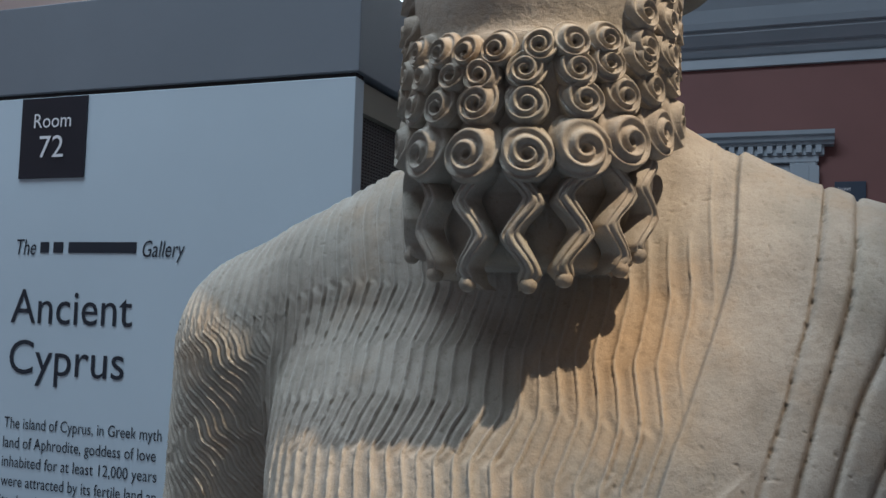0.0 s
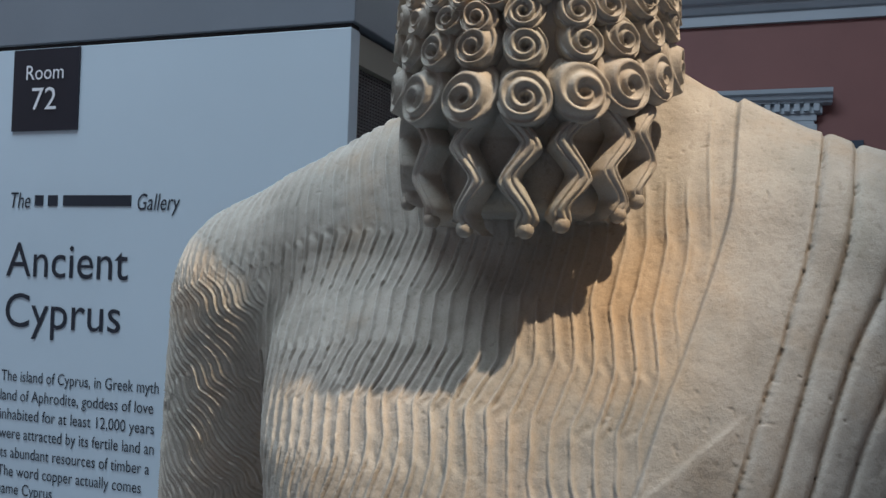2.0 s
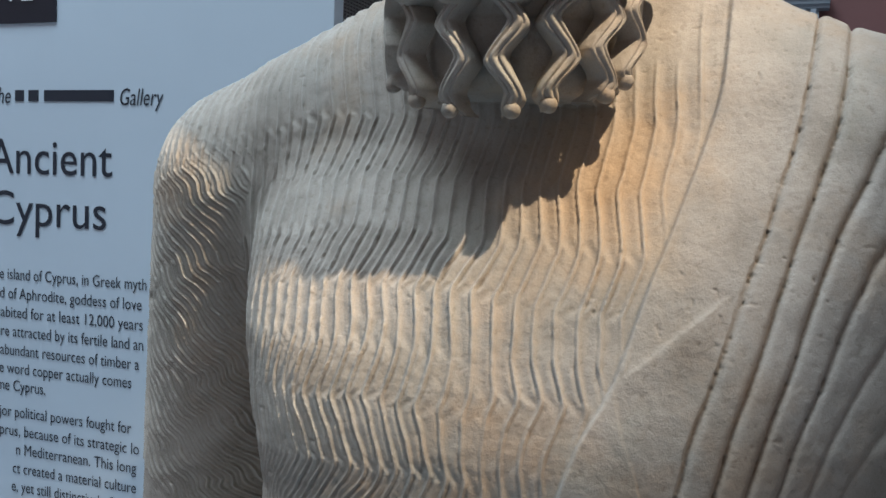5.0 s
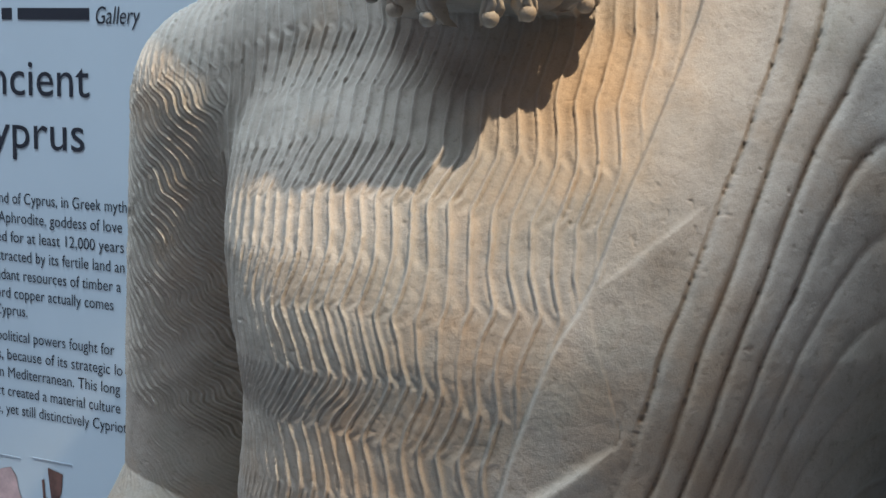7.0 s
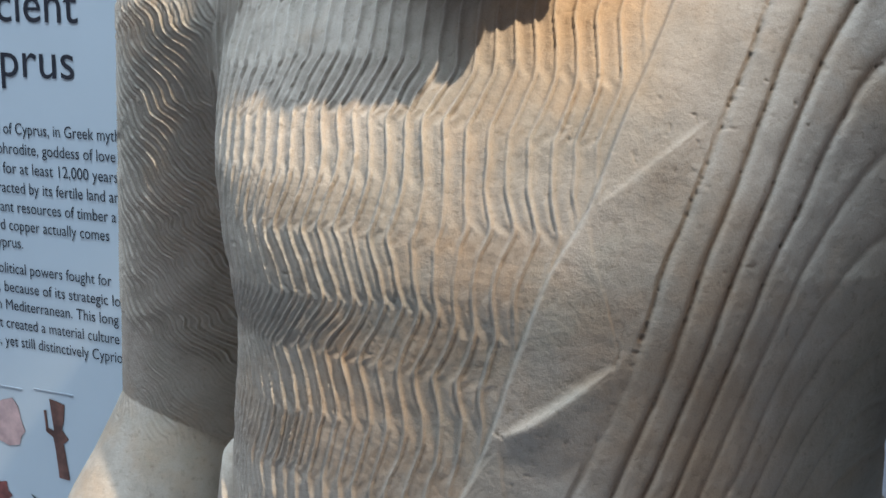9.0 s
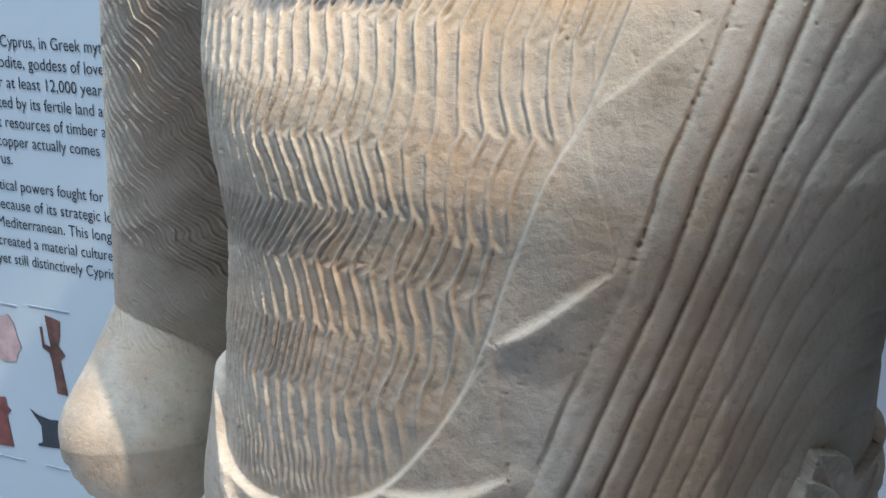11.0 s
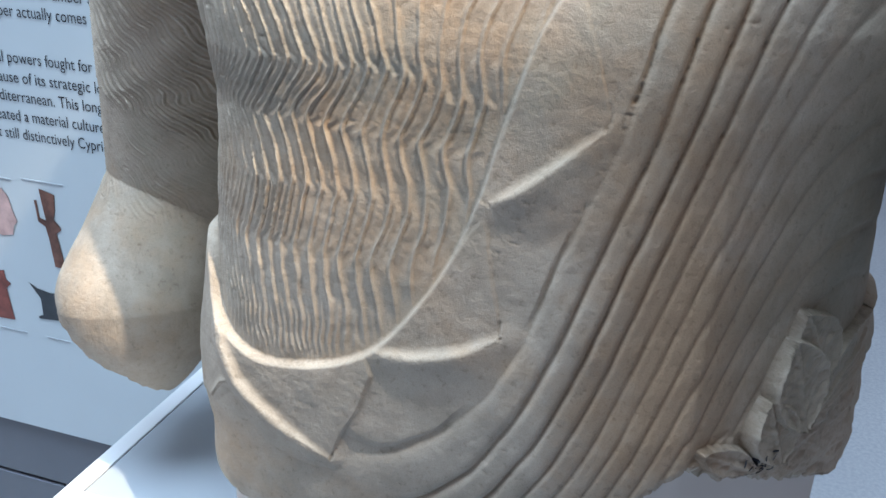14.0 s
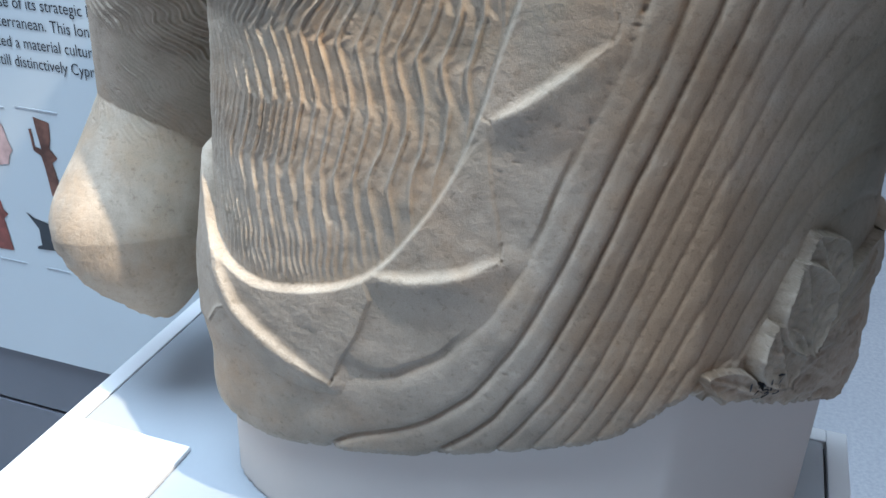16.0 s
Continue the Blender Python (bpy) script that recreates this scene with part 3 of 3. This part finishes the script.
def carving(p, normal):
    x, y, z = p.T
    slack = np.interp(z, SLACK[:, 0], SLACK[:, 1]) * step(-x, -0.03, 0.03) * step(x, -0.46, -0.42)
    x, z = x - 1.6 * x * slack, z + 1.6 * (1.52 - z) * slack
    front = step(-normal[:, 1], -0.55, 0.05)
    limb = step(trunk(p) - np.minimum(sleeve(p), forearm(p)), -0.004, 0.006) * step(-x, 0.36, 0.40)
    d, side, _ = near_line(x, z, EDGE)
    mantle = np.where(side > 0, d, -d)  # plus under the mantle
    mantle = np.where((z < 1.11) & (x < -0.38), np.maximum(mantle, 0.01), mantle)
    cloak = step(mantle, -0.0012, 0.0016) * (1 - step(limb, 0.02, 0.3))
    # the crinkled tunic
    j1, j2 = haze(x, z, 0.035, 11, 2), haze(x, z, 0.012, 21, 2)
    arm = limb * step(1.61 - z, 0.0, 0.06)
    zt = z + 0.05 * (x + 0.25) + 0.9 * np.minimum(x + 0.27, 0) ** 2 + 0.005 * haze(x, z, 0.05, 91, 2)
    inner = step(x, -0.27, -0.13)
    reach = step(x, -0.44, -0.33) * 0.85 + 0.15
    shift = np.interp(zt, *CRIMP_OUTER) * (1 - inner) * reach + np.interp(zt, *CRIMP_INNER) * inner * (0.6 + 0.4 * step(z, 1.36, 1.42))
    below = np.interp(zt - 0.003, *CRIMP_OUTER) * (1 - inner) + np.interp(zt - 0.003, *CRIMP_INNER) * inner
    lean = np.clip((np.interp(zt, *CRIMP_OUTER) * (1 - inner) + np.interp(zt, *CRIMP_INNER) * inner - below) * 900, -1, 1)
    xs = x + 0.25 - shift * (1 + 0.12 * j1) + 0.0022 * j1 + 0.06 * (z - 1.4) * step(-x, 0.2, 0.42)
    w = 76 * xs - 36 * xs ** 2
    fine = np.clip(step(1.205 - z, 0.0, 0.06) + step(-x, 0.315, 0.355) * step(1.375 - z, 0, 0.03), 0, 1)
    level = (0.0024 + 0.0009 * step(z, 1.36, 1.48)) * np.clip(0.95 + 0.5 * haze(x, z, 0.032, 81, 2), 0.45, 1.4) * (1 - 0.35 * step(z, 1.66, 1.73))
    level = level * (1 + 0.3 * step(1.30 - z, 0.0, 0.04))
    tunic = (1 - fine) * level * pleat(w, lean) + fine * (0.0021 + 0.0007 * j2) * pleat(2 * w + 0.3 * j1, lean, 0.15)
    tunic = tunic + 0.0005 * j2
    # threads running round the sleeve
    u = 0.5 * x - 0.87 * z
    low = step(1.33 - z, 0, 0.08)
    sl = (0.74 * x + 0.67 * z + 0.0030 * np.sin(2 * np.pi * u / 0.050 + 2.5 * j1) + 0.0022 * j1) / 0.0094
    crinkle = 0.0035 * np.clip(0.9 + 0.5 * haze(x, z, 0.04, 83, 2), 0.3, 1.4) * (1 + 0.15 * low) * pleat(sl, 1.0, 0.12) + 0.0003 * j2
    bare = step(1.157 - 0.1 * (y - 0.84) - z - 0.2 * (x + 0.62), 0.0, 0.002) * step(-x, 0.42, 0.43)
    neck = step(z, 1.655, 1.675) * step(0.135 - np.abs(x + 0.19), 0.0, 0.02)
    head = step(z, 1.632, 1.637) * (y < 0.715)
    tunic = tunic * (1 - arm) + crinkle * arm
    tunic = tunic * (1 - np.maximum(bare, np.maximum(neck, head)))
    tunic = tunic * (1 - 0.75 * step(mantle, -0.016, -0.002))
    # the mantle: flat plates along its edge, then long folds
    bend = np.maximum(-0.27 - x, 0)
    s = folds_at(x + bend, z + 0.31 * bend) + 0.05 * j1 + 0.13 * haze(x, z, 0.09, 95, 2)
    f = s - np.floor(s)
    deep = 0.0052 * (1 - 0.6 * step(s, 2.5, 5.5)) * (1 + 0.25 * haze(x, z, 0.05, 97, 2))
    roll = deep * (1 - np.abs(2 * f - 1) ** 5.0) - 0.0016 * (1 - 0.7 * step(s, 3, 5)) * np.exp(-((np.minimum(f, 1 - f)) / 0.035) ** 2)
    roll = np.where(s < 1, deep * (0.42 + 0.25 * step(s, 0.4, 1.0)) * step(1 - s, 0.0, 0.10), roll)
    cloth = 0.0035 + roll
    for ring, high, lip, hem, under in PLATES:
        i = in_plate(x, z, ring) + 0.0008 * j2
        rim, _, far = near_line(x, z, np.array(ring[hem[0]:hem[1]]))
        flare = lip * np.exp(-(rim / np.where(i > 0, 0.0031, under)) ** 1.6) * (0.2 + 0.8 * np.sin(np.pi * np.clip(far * 0.9 + 0.05, 0, 1)))
        cloth = np.maximum(cloth, (0.0045 + high * step(i, -0.0008, 0.0018)) * (i > -0.0008) + np.where(i > 0, flare, 0))
        cloth = np.where(i > 0, cloth, np.maximum(cloth, flare + 0.0040 + 0.75 * high * np.exp(-(rim / 0.012) ** 2)))
    # leaves in the broken hand, and rough breaks
    rag = step(in_plate(x, z, [(-0.005, 1.06), (0.012, 1.100), (0.036, 1.112), (0.056, 1.092), (0.084, 1.086), (0.105, 1.084), (0.14, 1.120), (0.22, 1.15), (0.22, 0.95), (0.01, 0.95)]), 0, 0.006)
    cloth = cloth * (1 - rag) + rag * (0.005 + 0.0045 * haze(x, z, 0.020, 41, 2) + 0.0028 * haze(x, z, 0.006, 43, 2))
    for (cx, cz), la, lb, turn, high in LEAVES:
        a, b = (x - cx) * np.cos(turn) + (z - cz) * np.sin(turn), -(x - cx) * np.sin(turn) + (z - cz) * np.cos(turn)
        q = np.abs(b) / (lb * np.maximum(1 - (a / la) ** 2, 1e-3))
        veins = 0.0003 * np.sin(2 * np.pi * (a - 1.6 * np.abs(b) + 0.004 * j1) / 0.0105) * step(1 - q, 0.05, 0.3)
        blade = 0.004 + high * step(1 - q, 0, 0.10) * (0.62 + 0.38 * q ** 2.5) + 0.0022 * np.exp(-(b / 0.0016) ** 2) + veins
        leaf = np.where(np.abs(a) < la, blade + 0.05 * b + 0.0014 * haze(x, z, 0.007, 45, 2), 0)
        cloth = np.maximum(cloth, leaf * (np.abs(a) < la) * (q < 1))
    cloth = cloth + 0.0007 * haze(x, z, 0.02, 31, 3)
    # chips along the first grooves
    g = np.minimum(f, 1 - f)
    chip = step(haze(x, z, 0.0045, 51, 3), 0.15, 0.5) * np.exp(-(g / 0.07) ** 2) * (s > 0.6) * (s < 4.5) * step(z, 1.2, 1.4)
    cloth = cloth - 0.0024 * chip
    h = tunic * (1 - cloak) + cloth * cloak
    h = h * front
    # stump of the arm and small pits all over
    ragged = limb * step((p - BREAK) @ BREAK_FACE, -0.006, 0.0)
    h = h + ragged * 0.0035 * haze(x + y, z, 0.014, 61, 3)
    pits = step(haze(x + 0.7 * y, z, 0.0045, 71, 1), 0.78, 0.95) * step(haze(x, z, 0.08, 73, 2), 0.0, 0.4)
    return h - 0.0010 * pits


def shell(rows, closed=False):
    """Quads between rows of points."""
    n, m = rows.shape[:2]
    i = np.arange(n * m).reshape(n, m)
    nxt = np.roll(i, -1, 1) if closed else i[:, 1:]
    cur = i if closed else i[:, :-1]
    q = np.stack([cur[:-1], nxt[:-1], nxt[1:], cur[1:]], -1).reshape(-1, 4)
    return rows.reshape(-1, 3), q


def on_beard(phi, z, out=0.0):
    half = np.interp(z, (1.60, 1.64, 1.70, 1.76, 1.84, 2.0), (0.088, 0.097, 0.101, 0.103, 0.104, 0.104))
    c, s = np.cos(phi), np.sin(phi)
    return np.stack([-0.197 + (half + out) * s, 0.735 - (half + out) * c, z + 0 * phi], -1)


def curl(phi, z, size, hand, rnd):
    """A snail curl: a raised roll with a spiral groove and a drilled eye, its hair coming down from above."""
    rho, th = np.meshgrid(np.linspace(0, 1.08, 26), np.linspace(0, 2 * np.pi, 40, endpoint=False), indexing="ij")
    lift = np.clip(np.sin(th + hand * 0.5), 0, 1)
    r = rho * size * (1 + 0.38 * lift ** 2 * rho)
    turns = 2.9 + 0.3 * rnd.uniform(-1, 1)
    groove = np.cos(2 * np.pi * (rho * turns - hand * th / (2 * np.pi) + rnd.uniform()))
    h = 0.74 * size * np.sqrt(np.clip(1 - (rho / 1.08) ** 4, 0, 1)) + 0.0022 * groove * (rho > 0.2) * (rho < 1.02)
    h = h - 0.0095 * np.exp(-(rho / 0.15) ** 2) - 0.75 * size * (rho > 1.05) - 0.006 * lift * step(rho, 0.6, 1.05)
    h = h + 0.0022 * step(-np.sin(th), 0, 1) * step(rho, 0.3, 0.8)
    px, pz = r * np.cos(th), r * np.sin(th)
    half = 0.102
    rows = on_beard(phi + px / half, z + pz, -0.002 + h)
    return shell(rows, True)


def lock(phi, hand, rnd, top, low):
    """A crimped lock of four strands that ends in a small knob."""
    t = np.linspace(0, 1, 54)[:, None]
    a = np.linspace(-1, 1, 33)[None]
    zig = (0.55 * tri(t * 1.75 + 0.02) + 0.45 * np.cos(2 * np.pi * (t * 1.75 + 0.02))) * hand
    wide = 0.0092 * (1 - 0.5 * step(t, 0.88, 1.0)) * (0.8 + 0.2 * step(t, 0, 0.1))
    off = 0.0088 * zig * (1 - 0.2 * t) + a * wide
    zz = top + (low - top) * t - 0.0022 * a * zig + 0 * a
    ridge = np.abs(np.sin(1.5 * np.pi * (a + 1))) ** 0.7
    h = 0.0165 * np.sqrt(np.clip(1 - np.abs(a) ** 3, 0, 1)) + 0.004 * np.sin(np.pi * np.clip(t * 1.02, 0, 1)) ** 0.5 + 0.0030 * ridge - 0.0150 - 0.010 * step(t, 0.94, 1.0)
    rows = on_beard(phi + off / 0.098, zz, h)
    v, q = shell(rows)
    k = on_beard(np.array(phi - hand * 0.055), np.array(low + 0.004), 0.002)
    th, ph = np.meshgrid(np.linspace(0, np.pi, 9), np.linspace(0, 2 * np.pi, 14, endpoint=False), indexing="ij")
    ball = k + 0.0065 * np.stack([np.sin(th) * np.cos(ph), np.sin(th) * np.sin(ph), np.cos(th)], -1)
    v2, q2 = shell(ball, True)
    return np.concatenate([v, v2]), np.concatenate([q, q2 + len(v)])


def hair():
    rnd = np.random.RandomState(5)
    out = []
    for z0, size, angles in ((1.714, 0.0200, (-84, -60, -36, -12, 12, 34, 53, 71, 90)), (1.750, 0.0150, (-82, -64, -45, -27, -9, 12, 32, 49, 67, 84)), (1.773, 0.0135, (-75, -57, -39, -22, -7, 11, 29, 44, 60, 76, 92)),
                             (1.791, 0.0122, (-62, -45, -28, -14, -1, 14, 28, 41)), (1.797, 0.0150, (62, 80, 96)), (1.822, 0.0150, (60, 77, 93, -66, -84)), (1.850, 0.0140, (62, 78, 94, -68, -86)), (1.876, 0.0140, (64, 80, -70, -86))):
        for a in angles:
            ph = radians(a + rnd.uniform(-1.2, 1.2))
            lift = 0.020 * (a / 65) ** 2 if z0 < 1.795 else 0.004
            out.append(curl(ph, z0 + lift + rnd.uniform(-0.0012, 0.0012), size * rnd.uniform(0.94, 1.06), 1 if rnd.uniform() < 0.8 and a < 20 else -1, rnd))
    for a, hand in ((-66, 1), (-38, -1), (-12, 1), (9.5, -1), (31, 1), (51, -1), (68, 1)):
        out.append(lock(radians(a), hand, rnd, 1.706 + 0.010 * (a / 60) ** 2, 1.618 + 0.020 * (a / 60) ** 2))
    return out

# ---- the statue ----
def nets(f, lo, hi, step):
    """Quads round the zero surface of a field, one corner a cell."""
    axes = [np.arange(a, b + step, step) for a, b in zip(lo, hi)]
    nx, ny, nz = (len(a) for a in axes)
    cx, cy, cz = (a[::4] for a in axes)
    rough = f(np.stack([g.ravel() for g in np.meshgrid(cx, cy, cz, indexing="ij")], 1)).reshape(len(cx), len(cy), len(cz))
    i, j, k = (np.minimum((np.arange(n) + 2) // 4, m - 1) for n, m in zip((nx, ny, nz), rough.shape))
    val = rough[np.ix_(i, j, k)]
    close = np.argwhere(np.abs(val) < step * 9)
    val[tuple(close.T)] = f(np.stack([axes[a][close[:, a]] for a in range(3)], 1))
    inside = val < 0
    corners = [(a, b, c) for a in (0, 1) for b in (0, 1) for c in (0, 1)]
    cut = lambda g, o: g[o[0]:nx - 1 + o[0], o[1]:ny - 1 + o[1], o[2]:nz - 1 + o[2]]
    count = sum(cut(inside, o).astype(np.int8) for o in corners)
    live = (count > 0) & (count < 8)
    idx = np.full(live.shape, -1)
    idx[live] = np.arange(live.sum())
    cells = np.argwhere(live)
    place, weight = np.zeros((len(cells), 3)), np.zeros(len(cells))
    for o in corners:
        for ax in range(3):
            if o[ax]:
                continue
            q = list(o)
            q[ax] = 1
            a, b = cut(val, o)[live], cut(val, q)[live]
            on = (a < 0) != (b < 0)
            s = np.where(on, a / np.where(on, a - b, 1), 0)
            pt = np.array(o, float)[None].repeat(len(a), 0)
            pt[:, ax] += s
            place += pt * on[:, None]
            weight += on
    verts = np.array(lo) + (cells + place / weight[:, None]) * step
    quads = []
    for ax in range(3):
        u, v = (ax + 1) % 3, (ax + 2) % 3
        a = inside.take(range(0, inside.shape[ax] - 1), ax)
        b = inside.take(range(1, inside.shape[ax]), ax)
        at = np.argwhere(a != b)
        at = at[(at[:, u] > 0) & (at[:, v] > 0) & (at[:, u] < inside.shape[u] - 1) & (at[:, v] < inside.shape[v] - 1)]
        turn = a[tuple(at.T)]
        ring = []
        for du, dv in ((0, 0), (1, 0), (1, 1), (0, 1)):
            c = at.copy()
            c[:, u] -= du
            c[:, v] -= dv
            ring.append(idx[tuple(c.T)])
        ring = np.stack(ring, 1)
        ring[~turn] = ring[~turn][:, ::-1]
        quads.append(ring)
    return verts, np.concatenate(quads)


def slope(f, p, h=0.0015):
    g = np.stack([f(p + h * e) - f(p - h * e) for e in np.eye(3)], 1) / (2 * h)
    return g, np.linalg.norm(g, axis=1, keepdims=True)


def settle(f, p, times=3):
    for _ in range(times):
        g, n = slope(f, p)
        p = p - np.clip(f(p)[:, None] / np.maximum(n, 0.3), -0.004, 0.004) * g / np.maximum(n, 1e-6)
    return p


def split(verts, quads, near):
    """Each quad that near() picks becomes four."""
    pick = near(verts[quads].mean(1))
    q = quads[pick]
    e = np.stack([q, np.roll(q, -1, 1)], 2).reshape(-1, 2)
    e.sort(1)
    uniq, back = np.unique(e, axis=0, return_inverse=True)
    mid = back.reshape(-1, 4) + len(verts)
    mids = verts[uniq].mean(1)
    cen = np.arange(len(q)) + len(verts) + len(mids)
    out = [np.stack([q[:, i], mid[:, i], cen, mid[:, i - 1]], 1) for i in range(4)]
    return np.concatenate([verts, mids, verts[q].mean(1)]), np.concatenate([quads[~pick], *out])


verts, quads = nets(form, (-0.68, 0.56, 0.90), (0.36, 1.0, 2.02), 0.0054)
verts = settle(form, verts, 2)
for _ in range(2):
    verts, quads = split(verts, quads, lambda c: (c[:, 1] < np.where(c[:, 0] < -0.42, 0.90, 0.84)) & (c[:, 2] < 1.78) & (c[:, 0] < 0.2))
    verts = settle(form, verts, 1)
g, n = slope(form, verts)
normal = g / np.maximum(n, 1e-6)
verts = verts + normal * carving(verts, normal)[:, None]
meshes = [(verts, quads)] + hair()
count = np.cumsum([0] + [len(v) for v, q in meshes])
me = bpy.data.meshes.new("statue")
me.from_pydata(np.concatenate([v for v, q in meshes]), [], np.concatenate([q + c for (v, q), c in zip(meshes, count)]))
me.polygons.foreach_set("use_smooth", np.ones(len(me.polygons), bool))
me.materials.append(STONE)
me.materials.append(INK)
near = verts[(verts[:, 0] > 0.03) & (verts[:, 0] < 0.11) & (verts[:, 1] < 0.80) & (verts[:, 2] > 1.03) & (verts[:, 2] < 1.10)]
inked = bmesh.new()
inked.from_mesh(me)
for words, x0, x1, z in (("1917", 0.056, 0.082, 1.0750), ("7-1", 0.060, 0.079, 1.0640), ("233", 0.059, 0.081, 1.0530)):
    line = lettering(words, x0, x1, z, 0.0075, 0.0, INK, None)
    for v in line.data.vertices:
        k = np.argmin((near[:, 0] - v.co.x) ** 2 + (near[:, 2] - v.co.z) ** 2)
        v.co.y = near[k, 1] - 0.0016
    for f in line.data.polygons:
        f.material_index = 1
    inked.from_mesh(line.data)
    bpy.data.objects.remove(line)
inked.to_mesh(me)
inked.free()
statue = tagged(new("statue", me), "weathered pale limestone statue of a bearded draped figure", "statue")

# the pale mount under the broken waist
def stand(p):
    q = p.copy()
    q[:, 2] = np.maximum(p[:, 2], 0.99)
    k = ((np.abs(p[:, 0] + 0.147) / 0.284) ** 2.5 + (np.abs(p[:, 1] - 0.775) / 0.148) ** 2.5) ** 0.4
    d = np.maximum((k - 1) * 0.148, trunk(q) + 0.006)
    return np.maximum(np.maximum(d, p[:, 2] - np.interp(p[:, 0], FOOT[:, 0], FOOT[:, 1]) - 0.010), 0.852 - p[:, 2])


v, q = nets(stand, (-0.46, 0.58, 0.83), (0.18, 0.96, 1.12), 0.006)
v = settle(stand, v, 2)
me = bpy.data.meshes.new("statue_mount")
me.from_pydata(v, [], q)
me.polygons.foreach_set("use_smooth", np.ones(len(me.polygons), bool))
me.materials.append(MOUNT)
mount = tagged(new("statue_mount", me), "smooth pale grey filled mount under the statue", "mount")
